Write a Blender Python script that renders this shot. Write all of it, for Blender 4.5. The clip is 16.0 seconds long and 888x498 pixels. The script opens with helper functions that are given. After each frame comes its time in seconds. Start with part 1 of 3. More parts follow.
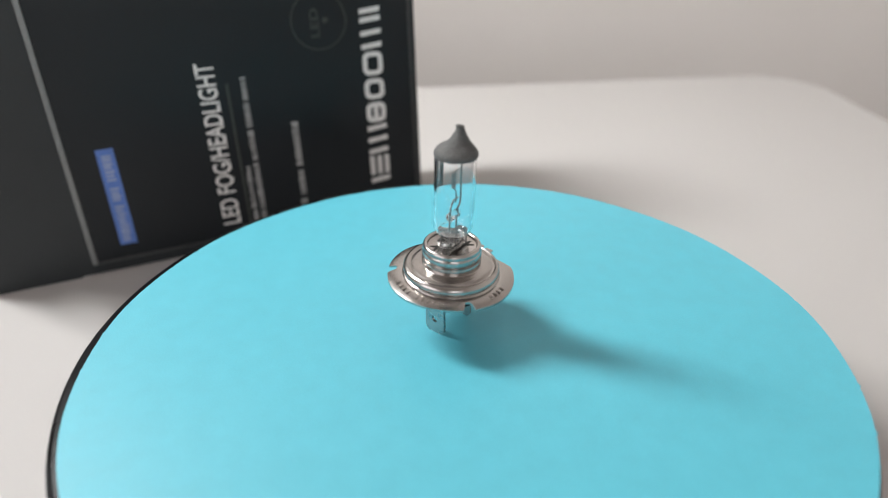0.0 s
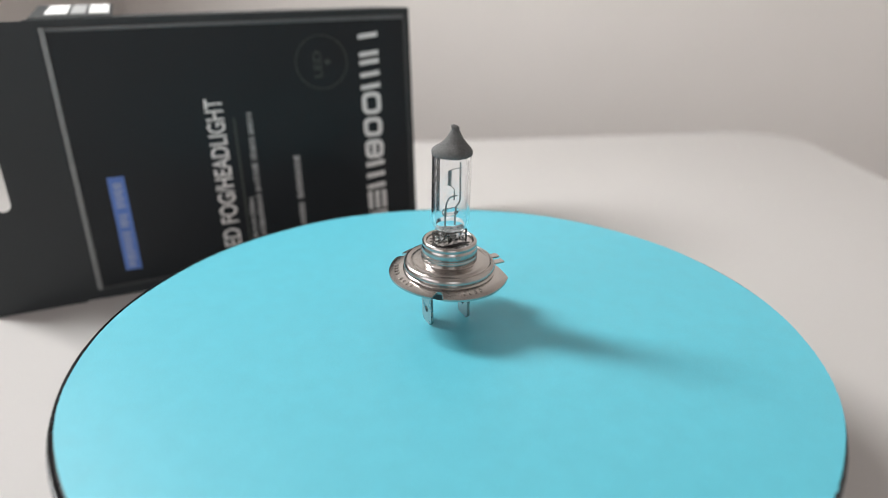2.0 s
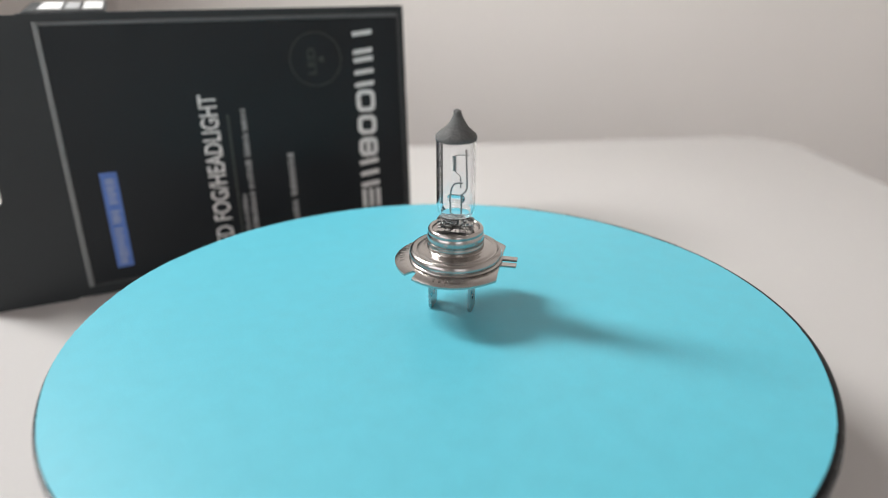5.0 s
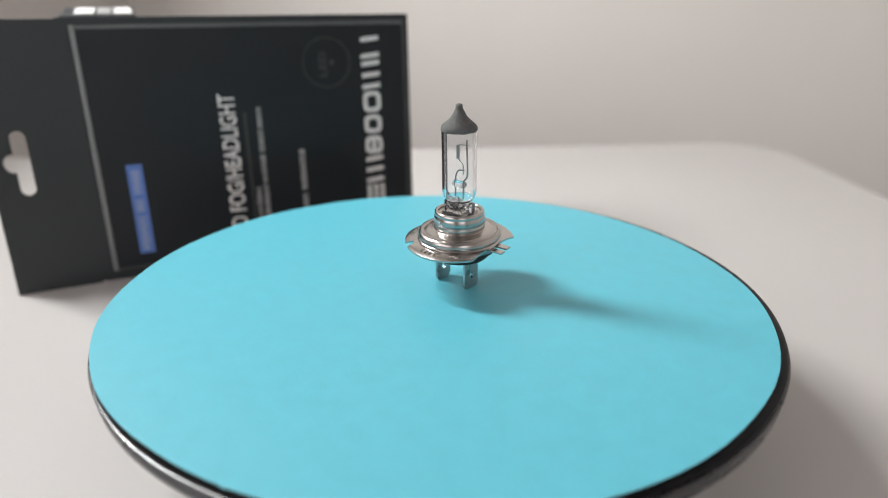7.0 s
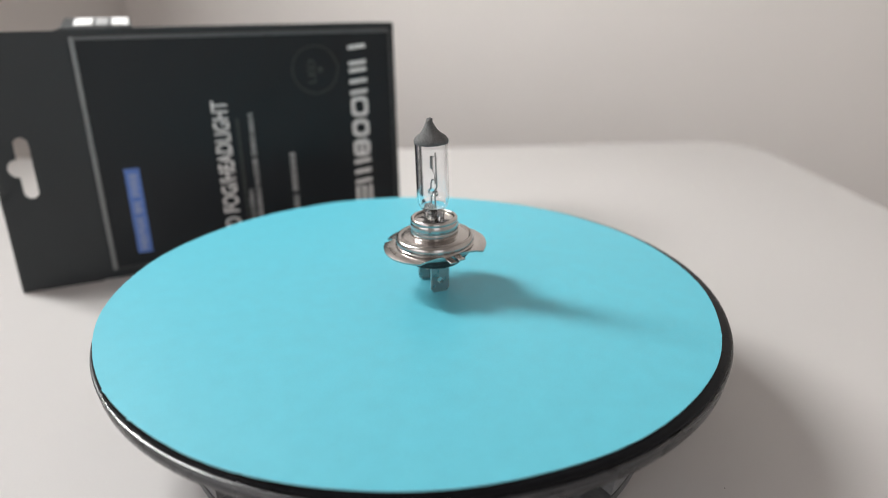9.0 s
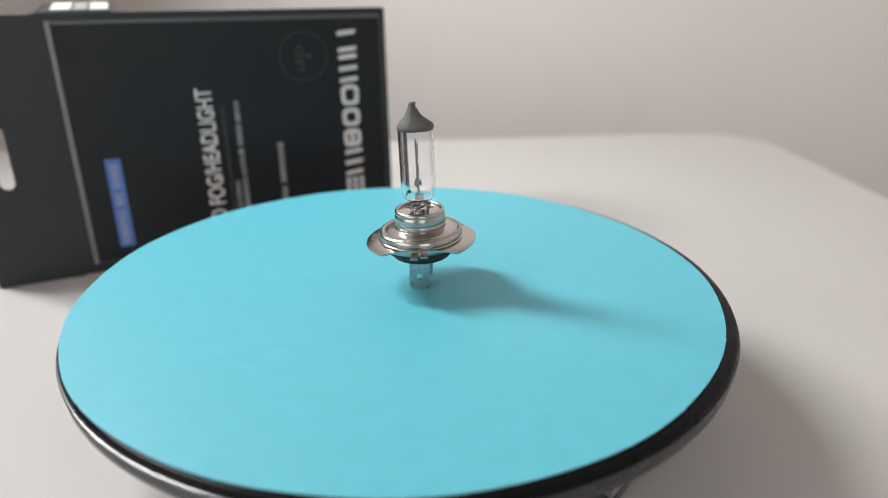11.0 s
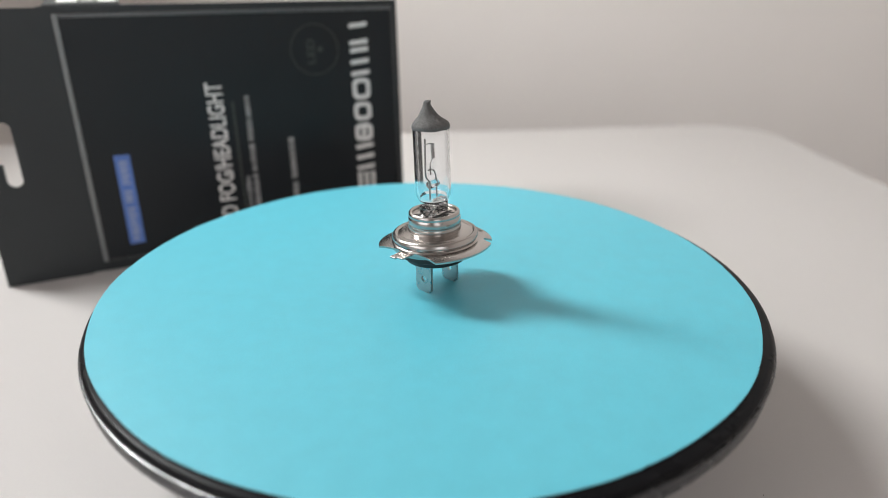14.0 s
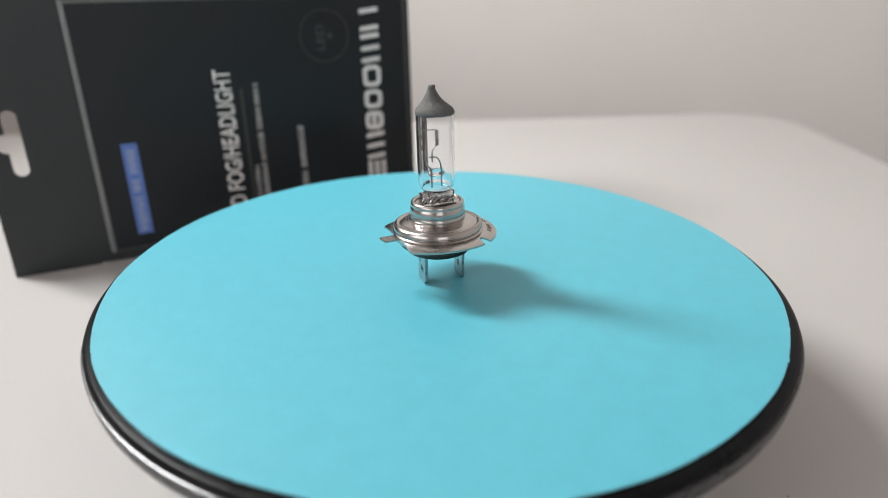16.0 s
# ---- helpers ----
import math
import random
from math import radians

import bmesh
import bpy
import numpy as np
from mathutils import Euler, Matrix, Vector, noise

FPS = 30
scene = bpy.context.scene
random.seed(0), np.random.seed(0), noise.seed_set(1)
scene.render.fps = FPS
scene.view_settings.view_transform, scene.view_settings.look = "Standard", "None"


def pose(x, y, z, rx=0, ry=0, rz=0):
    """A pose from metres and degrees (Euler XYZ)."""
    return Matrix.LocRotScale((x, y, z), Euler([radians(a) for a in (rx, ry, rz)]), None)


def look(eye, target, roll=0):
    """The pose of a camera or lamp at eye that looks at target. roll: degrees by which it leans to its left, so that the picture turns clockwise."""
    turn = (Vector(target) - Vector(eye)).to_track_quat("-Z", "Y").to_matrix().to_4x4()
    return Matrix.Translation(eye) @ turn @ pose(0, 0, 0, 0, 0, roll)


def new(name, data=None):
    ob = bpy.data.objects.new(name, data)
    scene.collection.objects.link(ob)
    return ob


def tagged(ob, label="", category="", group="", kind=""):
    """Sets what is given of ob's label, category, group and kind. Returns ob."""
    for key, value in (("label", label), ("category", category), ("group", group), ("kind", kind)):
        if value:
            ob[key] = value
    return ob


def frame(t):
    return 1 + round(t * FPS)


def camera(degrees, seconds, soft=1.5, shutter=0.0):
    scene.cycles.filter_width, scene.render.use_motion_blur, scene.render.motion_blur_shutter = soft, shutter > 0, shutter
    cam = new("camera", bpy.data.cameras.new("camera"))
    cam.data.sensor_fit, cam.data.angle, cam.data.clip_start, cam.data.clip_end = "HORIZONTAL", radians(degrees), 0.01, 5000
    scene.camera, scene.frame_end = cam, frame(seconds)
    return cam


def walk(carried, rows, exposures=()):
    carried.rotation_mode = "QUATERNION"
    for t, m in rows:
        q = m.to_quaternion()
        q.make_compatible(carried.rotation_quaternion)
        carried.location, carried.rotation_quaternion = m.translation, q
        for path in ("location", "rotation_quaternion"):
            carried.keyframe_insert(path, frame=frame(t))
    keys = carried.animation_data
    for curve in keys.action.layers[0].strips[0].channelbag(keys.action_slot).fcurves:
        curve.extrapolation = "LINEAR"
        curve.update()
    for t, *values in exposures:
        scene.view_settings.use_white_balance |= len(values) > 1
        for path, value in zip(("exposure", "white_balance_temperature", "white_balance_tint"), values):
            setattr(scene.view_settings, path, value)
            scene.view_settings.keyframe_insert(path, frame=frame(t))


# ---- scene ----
LENS = 68.0
PATH = [  # seconds, x, y, z, pitch, roll, yaw
    (0.0, -0.0038, -0.1442, 0.1098, -30.07, 0.29, -0.15),
    (0.5, -0.0015, -0.1473, 0.1058, -28.83, 0.62, 0.01),
    (1.0, -0.0031, -0.1527, 0.0976, -27.51, 0.22, 0.06),
    (1.5, -0.0021, -0.1604, 0.0996, -24.50, -0.01, 0.39),
    (2.0, -0.0001, -0.1634, 0.0962, -23.71, 0.21, 0.07),
    (2.5, 0.0032, -0.1625, 0.0925, -22.23, 0.30, -0.09),
    (3.0, 0.0012, -0.1599, 0.0890, -22.81, 0.10, -0.15),
    (3.5, 0.0012, -0.1603, 0.0911, -22.63, -0.10, 0.47),
    (4.0, 0.0043, -0.1638, 0.0887, -22.40, 0.21, -0.04),
    (4.5, 0.0012, -0.1634, 0.0886, -22.65, 0.26, -0.28),
    (7.0, -0.0003, -0.1907, 0.0881, -21.65, -0.32, -0.28),
    (7.5, 0.0054, -0.1951, 0.0861, -22.49, -0.27, -0.23),
    (8.0, 0.0060, -0.2004, 0.0931, -22.32, -0.24, -0.37),
    (8.5, 0.0052, -0.2031, 0.0949, -22.09, -0.17, -0.31),
    (9.0, 0.0075, -0.2044, 0.0960, -22.12, -0.20, -0.38),
    (11.5, 0.0100, -0.1914, 0.0890, -22.90, -0.10, -0.62),
    (12.0, 0.0061, -0.1892, 0.0882, -23.33, -0.17, -0.45),
    (12.5, 0.0025, -0.1888, 0.0895, -23.16, -0.17, -0.74),
    (13.0, 0.0017, -0.1905, 0.0902, -23.13, -0.19, -0.74),
    (13.5, 0.0023, -0.1905, 0.0913, -23.27, -0.10, -0.43),
    (14.0, 0.0009, -0.1894, 0.0919, -23.39, -0.11, -0.98),
    (14.5, 0.0007, -0.1880, 0.0918, -23.55, -0.07, -0.52),
    (15.0, -0.0015, -0.1861, 0.0903, -23.91, -0.04, -0.61),
    (15.5, -0.0030, -0.1853, 0.0894, -23.72, 0.04, -0.76),
    (16.0, 0.0004, -0.1835, 0.0895, -24.23, 0.17, -0.09),
]
cam = camera(LENS, 16.0, 0.75)
cam.data.dof.use_dof = True
cam.data.dof.focus_distance = 0.19
cam.data.dof.aperture_fstop = 7.5
walk(cam, [(t, pose(x, y, z, 90 + p, r, yw)) for t, x, y, z, p, r, yw in PATH], [(0.0, 0.0), (16.0, 0.0)])

# ---- plan: the turntable's axis is the origin, z = 0 is the top of the paper disc ----
TABLE_Z = -0.0456
SPIN = -13.18           # degrees a second, clockwise from above
FLOOR_Z = -0.79
CEIL_Z = 2.05
ROOM_W, ROOM_E, ROOM_S, ROOM_N = -0.42, 1.10, -1.5, 0.75

# ---- world and light ----
world = bpy.data.worlds.new("world")
scene.world = world
world.use_nodes = True
wn = world.node_tree.nodes
sky = wn.new("ShaderNodeTexSky")
sky.sky_type, sky.sun_disc, sky.sun_elevation, sky.sun_rotation = "NISHITA", False, radians(35), radians(-70)
wn["Background"].inputs["Strength"].default_value = 0.1
world.node_tree.links.new(sky.outputs[0], wn["Background"].inputs["Color"])


def window_or_fill_light(name, at, towards, wide, high, watts, colour):
    d = bpy.data.lights.new(name, "AREA")
    d.shape, d.size, d.size_y, d.energy, d.color = "RECTANGLE", wide, high, watts, colour
    ob = new(name, d)
    ob.matrix_world = look(at, towards)
    return ob


WIN_KEY = (0.132, 0.242, 0.31, 0.75)       # y0, y1, z0, z1 of the tall narrow west window
FILL_SIDE = (-0.78, -0.16, 0.04, 0.46)      # y0, y1, z0, z1 of an added west opening for an unseen fill lamp
FILL_SOUTH = (0.00, 0.60, 0.05, 0.95)      # x0, x1, z0, z1 of an added south opening, unseen, for fill light
# Key window first; the second lamp is an added fill from the front left.
for (y0, y1, z0, z1), watts, tint in ((WIN_KEY, 9.7, (0.98, 1.0, 0.99)), (FILL_SIDE, 1.7, (1.0, 0.935, 0.915))):
    window_or_fill_light("window_or_fill_light", (ROOM_W - 0.01, (y0 + y1) / 2, (z0 + z1) / 2), (ROOM_W + 1, (y0 + y1) / 2, (z0 + z1) / 2), y1 - y0, z1 - z0, watts, tint)
# Unseen south fill lamp, added to brighten the box face and the table.
x0, x1, z0, z1 = FILL_SOUTH
window_or_fill_light("window_or_fill_light", ((x0 + x1) / 2, ROOM_S - 0.01, (z0 + z1) / 2), ((x0 + x1) / 2, ROOM_S + 1, (z0 + z1) / 2), x1 - x0, z1 - z0, 3.2, (1.0, 0.95, 0.93))


# ---- materials ----
def mat(name, colour, rough=0.5, metal=0.0, spread=0.08, scale=60.0, fine=900.0, bump=0.0, rough_spread=0.08, **extra):
    m = bpy.data.materials.new(name)
    m.use_nodes = True
    nt = m.node_tree
    b = nt.nodes["Principled BSDF"]
    co = nt.nodes.new("ShaderNodeTexCoord")
    big = nt.nodes.new("ShaderNodeTexNoise")
    big.inputs["Scale"].default_value, big.inputs["Detail"].default_value = scale, 5
    small = nt.nodes.new("ShaderNodeTexNoise")
    small.inputs["Scale"].default_value, small.inputs["Detail"].default_value = fine, 3
    for n in (big, small):
        nt.links.new(co.outputs["Object"], n.inputs["Vector"])
    mix = nt.nodes.new("ShaderNodeMath")
    mix.operation = "MULTIPLY_ADD"
    mix.inputs[1].default_value = 0.5
    half = nt.nodes.new("ShaderNodeMath")
    half.operation = "MULTIPLY"
    half.inputs[1].default_value = 0.5
    nt.links.new(small.outputs["Fac"], half.inputs[0])
    nt.links.new(big.outputs["Fac"], mix.inputs[0])
    nt.links.new(half.outputs[0], mix.inputs[2])
    ramp = nt.nodes.new("ShaderNodeValToRGB")
    lo = [max(0, c * (1 - spread)) for c in colour]
    hi = [min(1, c * (1 + spread)) for c in colour]
    ramp.color_ramp.elements[0].color, ramp.color_ramp.elements[1].color = (*lo, 1), (*hi, 1)
    ramp.color_ramp.elements[0].position, ramp.color_ramp.elements[1].position = 0.35, 0.65
    nt.links.new(mix.outputs[0], ramp.inputs[0])
    nt.links.new(ramp.outputs[0], b.inputs["Base Color"])
    mr = nt.nodes.new("ShaderNodeMapRange")
    mr.inputs["From Min"].default_value, mr.inputs["From Max"].default_value = 0.3, 0.7
    mr.inputs["To Min"].default_value, mr.inputs["To Max"].default_value = max(0, rough - rough_spread), min(1, rough + rough_spread)
    nt.links.new(big.outputs["Fac"], mr.inputs["Value"])
    nt.links.new(mr.outputs[0], b.inputs["Roughness"])
    b.inputs["Metallic"].default_value = metal
    if bump:
        bp = nt.nodes.new("ShaderNodeBump")
        bp.inputs["Strength"].default_value, bp.inputs["Distance"].default_value = bump, 0.0004
        nt.links.new(small.outputs["Fac"], bp.inputs["Height"])
        nt.links.new(bp.outputs[0], b.inputs["Normal"])
    for k, v in extra.items():
        b.inputs[k.replace("_", " ")].default_value = v
    return m


def glass(name, ior=1.46, rough=0.0):
    m = bpy.data.materials.new(name)
    m.use_nodes = True
    b = m.node_tree.nodes["Principled BSDF"]
    b.inputs["Base Color"].default_value = (0.98, 0.99, 1.0, 1)
    b.inputs["Transmission Weight"].default_value = 1.0
    b.inputs["Roughness"].default_value, b.inputs["IOR"].default_value = rough, ior
    return m


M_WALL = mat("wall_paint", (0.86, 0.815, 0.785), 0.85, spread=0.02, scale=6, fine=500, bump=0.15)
# For the unseen west and south walls, darkened to cut bounced light.
M_WALL_LOW_BOUNCE = mat("low_bounce_wall_paint", (0.60, 0.565, 0.545), 0.85, spread=0.03, scale=6, fine=500, bump=0.15)
M_CEIL = mat("ceiling_paint", (0.72, 0.695, 0.68), 0.9, spread=0.02, scale=6, fine=500)
M_FLOOR = mat("floor_wood", (0.25, 0.20, 0.17), 0.5, spread=0.15, scale=4, fine=200)
M_TABLE = mat("white_laminate", (0.56, 0.535, 0.52), 0.6, spread=0.015, scale=10, fine=1500, bump=0.06, Specular_IOR_Level=0.3)
M_PAPER = mat("cyan_paper", (0.102, 0.475, 0.585), 0.50, spread=0.05, scale=160, fine=2200, bump=0.16, rough_spread=0.03, Specular_IOR_Level=0.55)
M_PAPER_EDGE = mat("paper_edge", (0.25, 0.60, 0.68), 0.9, spread=0.05)
M_RIM = mat("grey_black_plastic", (0.030, 0.031, 0.034), 0.28, spread=0.06, scale=80, fine=1500, Specular_IOR_Level=0.6)
# Dark pillar plastic, its colour raised to grey for the sheen of light.
M_PILLAR_LIT = mat("lit_grained_plastic", (0.22, 0.22, 0.222), 0.5, spread=0.25, scale=250, fine=1400, bump=0.6)
M_PLATE = mat("gloss_black_plastic", (0.006, 0.006, 0.007), 0.30, spread=0.2, scale=80, fine=1500, Specular_IOR_Level=0.08)
M_BASE = mat("grained_black_plastic", (0.10, 0.102, 0.106), 0.38, spread=0.2, scale=200, fine=1400, bump=0.5)
M_CARD = mat("black_card", (0.021, 0.0255, 0.0275), 0.45, spread=0.15, scale=40, fine=1800, bump=0.08, Specular_IOR_Level=0.42)
M_PANEL = mat("black_print", (0.0085, 0.0115, 0.0140), 0.42, spread=0.12, scale=40, fine=1800, bump=0.05, Specular_IOR_Level=0.34)
# One embossed line in three tones, with light from the west painted in.
M_RIDGE_LIT = mat("lit_ridge_line", (0.21, 0.22, 0.22), 0.35, spread=0.15)
M_RIDGE_HALF_LIT = mat("half_lit_ridge_line", (0.11, 0.115, 0.118), 0.35, spread=0.15)
M_RIDGE_SHADED = mat("shaded_ridge_line", (0.04, 0.042, 0.044), 0.35, spread=0.15)
M_BLUE = mat("blue_print", (0.10, 0.20, 0.55), 0.5, spread=0.1)
M_WHITE_INK = mat("white_print", (0.78, 0.77, 0.76), 0.5, spread=0.06)
M_GREY_INK = mat("grey_print", (0.36, 0.36, 0.36), 0.5, spread=0.1)
M_DIM_INK = mat("dim_print", (0.045, 0.05, 0.045), 0.5, spread=0.1)
M_PALE_BLUE = mat("pale_print", (0.32, 0.38, 0.55), 0.5, spread=0.1)
M_STEEL = mat("stamped_steel", (0.47, 0.44, 0.42), 0.24, 1.0, spread=0.04, scale=300, fine=4000, bump=0.015, rough_spread=0.02)
M_BLADE = mat("plated_blade", (0.44, 0.45, 0.45), 0.30, 1.0, spread=0.08, scale=400, fine=4000, bump=0.1)
M_WIRE = mat("dull_wire", (0.33, 0.32, 0.31), 0.35, 1.0, spread=0.1, scale=400)
M_COIL = mat("tungsten_coil", (0.42, 0.41, 0.40), 0.35, 1.0, spread=0.1, scale=400)
M_CAP = mat("grey_coating", (0.10, 0.098, 0.096), 0.7, spread=0.3, scale=350, fine=2200, bump=0.8)
M_INSUL = mat("black_insulator", (0.012, 0.012, 0.012), 0.5, spread=0.2, scale=300)
M_BRIGHT = mat("bright_foil", (0.72, 0.72, 0.72), 0.14, 1.0, spread=0.1, scale=900)
M_STAMP = mat("stamped_mark", (0.30, 0.27, 0.25), 0.45, 1.0, spread=0.1, scale=400)
M_GLASS = glass("quartz_glass")


# ---- mesh helpers ----
def shade(bm, angle=35.0):
    bmesh.ops.recalc_face_normals(bm, faces=bm.faces)
    for f in bm.faces:
        f.smooth = True
    for e in bm.edges:
        if len(e.link_faces) == 2 and e.calc_face_angle(0) > radians(angle):
            e.smooth = False


def part(name, bm, material, parent=None, label="", angle=35.0):
    shade(bm, angle)
    me = bpy.data.meshes.new(name)
    bm.to_mesh(me)
    bm.free()
    me.materials.append(material)
    ob = new(name, me)
    if parent:
        ob.parent = parent
    if label:
        ob["label"] = label
    return ob


def lathe(profile, seg=96, bm=None, centre=None):
    """Turns (radius, z) about z. centre(z) gives the axis' x, y."""
    bm = bm or bmesh.new()
    rings = []
    for r, z in profile:
        cx, cy = centre(z) if centre else (0, 0)
        if r < 1e-7:
            rings.append([bm.verts.new((cx, cy, z))])
        else:
            rings.append([bm.verts.new((cx + r * math.cos(2 * math.pi * k / seg), cy + r * math.sin(2 * math.pi * k / seg), z)) for k in range(seg)])
    for a, b in zip(rings, rings[1:]):
        for k in range(seg):
            j = (k + 1) % seg
            if len(a) == 1 and len(b) > 1:
                bm.faces.new((a[0], b[j], b[k]))
            elif len(b) == 1 and len(a) > 1:
                bm.faces.new((a[k], a[j], b[0]))
            elif len(a) > 1:
                bm.faces.new((a[k], a[j], b[j], b[k]))
    return bm


def block(x0, x1, y0, y1, z0, z1, bevel=0.0, seg=2, bm=None, m=None):
    own = bmesh.new()
    bmesh.ops.create_cube(own, size=1)
    bmesh.ops.transform(own, matrix=Matrix.Translation(((x0 + x1) / 2, (y0 + y1) / 2, (z0 + z1) / 2)) @ Matrix.Diagonal((x1 - x0, y1 - y0, z1 - z0, 1)), verts=own.verts)
    if bevel:
        bmesh.ops.bevel(own, geom=own.edges[:], offset=bevel, segments=seg, profile=0.5, affect="EDGES")
    if m:
        bmesh.ops.transform(own, matrix=m, verts=own.verts)
    if bm is None:
        return own
    me = bpy.data.meshes.new("tmp")
    own.to_mesh(me)
    own.free()
    bm.from_mesh(me)
    bpy.data.meshes.remove(me)
    return bm


def tube(points, r, seg=10, bm=None, smooth=6):
    """A round wire through the points (Catmull-Rom)."""
    bm = bm or bmesh.new()
    P = [Vector(p) for p in points]
    path = []
    for i in range(len(P) - 1):
        p0, p1, p2, p3 = P[max(i - 1, 0)], P[i], P[i + 1], P[min(i + 2, len(P) - 1)]
        for k in range(smooth):
            s = k / smooth
            path.append(0.5 * ((2 * p1) + (p2 - p0) * s + (2 * p0 - 5 * p1 + 4 * p2 - p3) * s * s + (3 * p1 - p0 - 3 * p2 + p3) * s ** 3))
    path.append(P[-1])
    rings, up = [], Vector((0, 1, 0.13)).normalized()
    for i, p in enumerate(path):
        d = (path[min(i + 1, len(path) - 1)] - path[max(i - 1, 0)]).normalized()
        a = d.cross(up)
        a = a.normalized() if a.length > 1e-6 else d.orthogonal().normalized()
        b = d.cross(a)
        rings.append([bm.verts.new(p + r * (math.cos(2 * math.pi * k / seg) * a + math.sin(2 * math.pi * k / seg) * b)) for k in range(seg)])
    for a, b in zip(rings, rings[1:]):
        for k in range(seg):
            j = (k + 1) % seg
            bm.faces.new((a[k], a[j], b[j], b[k]))
    bm.faces.new(rings[0])
    bm.faces.new(rings[-1])
    return bm


def prism(outline, z0, z1, bm=None, m=None):
    """A plate with the given outline (x, y), from z0 to z1."""
    bm = bm or bmesh.new()
    lo = [bm.verts.new((x, y, z0)) for x, y in outline]
    hi = [bm.verts.new((x, y, z1)) for x, y in outline]
    if m:
        for v in lo + hi:
            v.co = m @ v.co
    n = len(outline)
    bm.faces.new(hi)
    bm.faces.new(lo[::-1])
    for k in range(n):
        j = (k + 1) % n
        bm.faces.new((lo[k], lo[j], hi[j], hi[k]))
    return bm


def structure(name, bm, material, label="", category=""):
    return tagged(part(name, bm, material), label, category, kind="structure")


# ---- the room ----
W = 0.12
structure("floor", block(ROOM_W - W, ROOM_E + W, ROOM_S - W, ROOM_N + W, FLOOR_Z - 0.05, FLOOR_Z), M_FLOOR, "brown wooden floor in the shade of the table", "floor")
structure("ceiling", block(ROOM_W - W, ROOM_E + W, ROOM_S - W, ROOM_N + W, CEIL_Z, CEIL_Z + 0.05), M_CEIL, "plain white painted ceiling", "ceiling")
structure("wall_north", block(ROOM_W - W, ROOM_E + W, ROOM_N, ROOM_N + W, FLOOR_Z, CEIL_Z), M_WALL, "pale warm grey painted wall behind the table", "wall")
# The east wall is out of view, kept pale and near as a reflector.
structure("wall_east", block(ROOM_E, ROOM_E + W, ROOM_S, ROOM_N, FLOOR_Z, CEIL_Z), M_WALL, "unseen pale wall beside the table, placed to bounce light", "wall")
bm = bmesh.new()
(ky0, ky1, kz0, kz1), (fy0, fy1, fz0, fz1) = WIN_KEY, FILL_SIDE
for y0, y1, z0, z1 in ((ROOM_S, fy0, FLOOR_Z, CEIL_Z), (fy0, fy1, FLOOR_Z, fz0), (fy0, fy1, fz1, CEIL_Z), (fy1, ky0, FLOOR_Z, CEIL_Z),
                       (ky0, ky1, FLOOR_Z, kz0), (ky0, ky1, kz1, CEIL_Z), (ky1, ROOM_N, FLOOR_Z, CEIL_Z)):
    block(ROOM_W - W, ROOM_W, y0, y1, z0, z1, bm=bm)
structure("wall_west", bm, M_WALL_LOW_BOUNCE, "unseen wall toned down to limit bounce, with window and added fill opening", "wall")
bm = bmesh.new()
sx0, sx1, sz0, sz1 = FILL_SOUTH
for x0, x1, z0, z1 in ((ROOM_W - W, sx0, FLOOR_Z, CEIL_Z), (sx0, sx1, FLOOR_Z, sz0), (sx0, sx1, sz1, CEIL_Z), (sx1, ROOM_E + W, FLOOR_Z, CEIL_Z)):
    block(x0, x1, ROOM_S - W, ROOM_S, z0, z1, bm=bm)
structure("wall_south", bm, M_WALL_LOW_BOUNCE, "unseen wall toned down to limit bounce, with added fill opening", "wall")


# ---- the table: white top with a rounded corner ----
def make_table():
    t = tagged(new("table"), "white laminate table with a rounded corner against pale walls", "table")
    t.location = (0, 0, TABLE_Z)
    x0, x1, y0, r = -0.40, 0.315, -0.52, 0.05
    pts = [(x0, y0), (x1 + 0.02, y0)]
    # the far edge runs slightly askew to the walls
    far = lambda x: 0.390 + 0.105 * x
    for k in range(13):
        a = radians(k * 7.5)
        pts.append((x1 - r + r * math.cos(a) - 0.01, far(x1 - r) - r + r * math.sin(a)))
    pts.append((x0, far(x0)))
    bm = prism(pts, -0.026, 0)
    edge = [e for e in bm.edges if abs(e.verts[0].co.z - e.verts[1].co.z) < 1e-6]
    bmesh.ops.bevel(bm, geom=edge, offset=0.004, segments=3, profile=0.5, affect="EDGES")
    part("tabletop", bm, M_TABLE, t)
    for x, y in ((x0 + 0.06, y0 + 0.06), (x1 - 0.06, y0 + 0.06), (x0 + 0.06, 0.2), (x1 - 0.06, 0.33)):
        part("leg", block(x - 0.02, x + 0.02, y - 0.02, y + 0.02, FLOOR_Z - TABLE_Z, -0.026, 0.003), M_TABLE, t)
    return t


make_table()


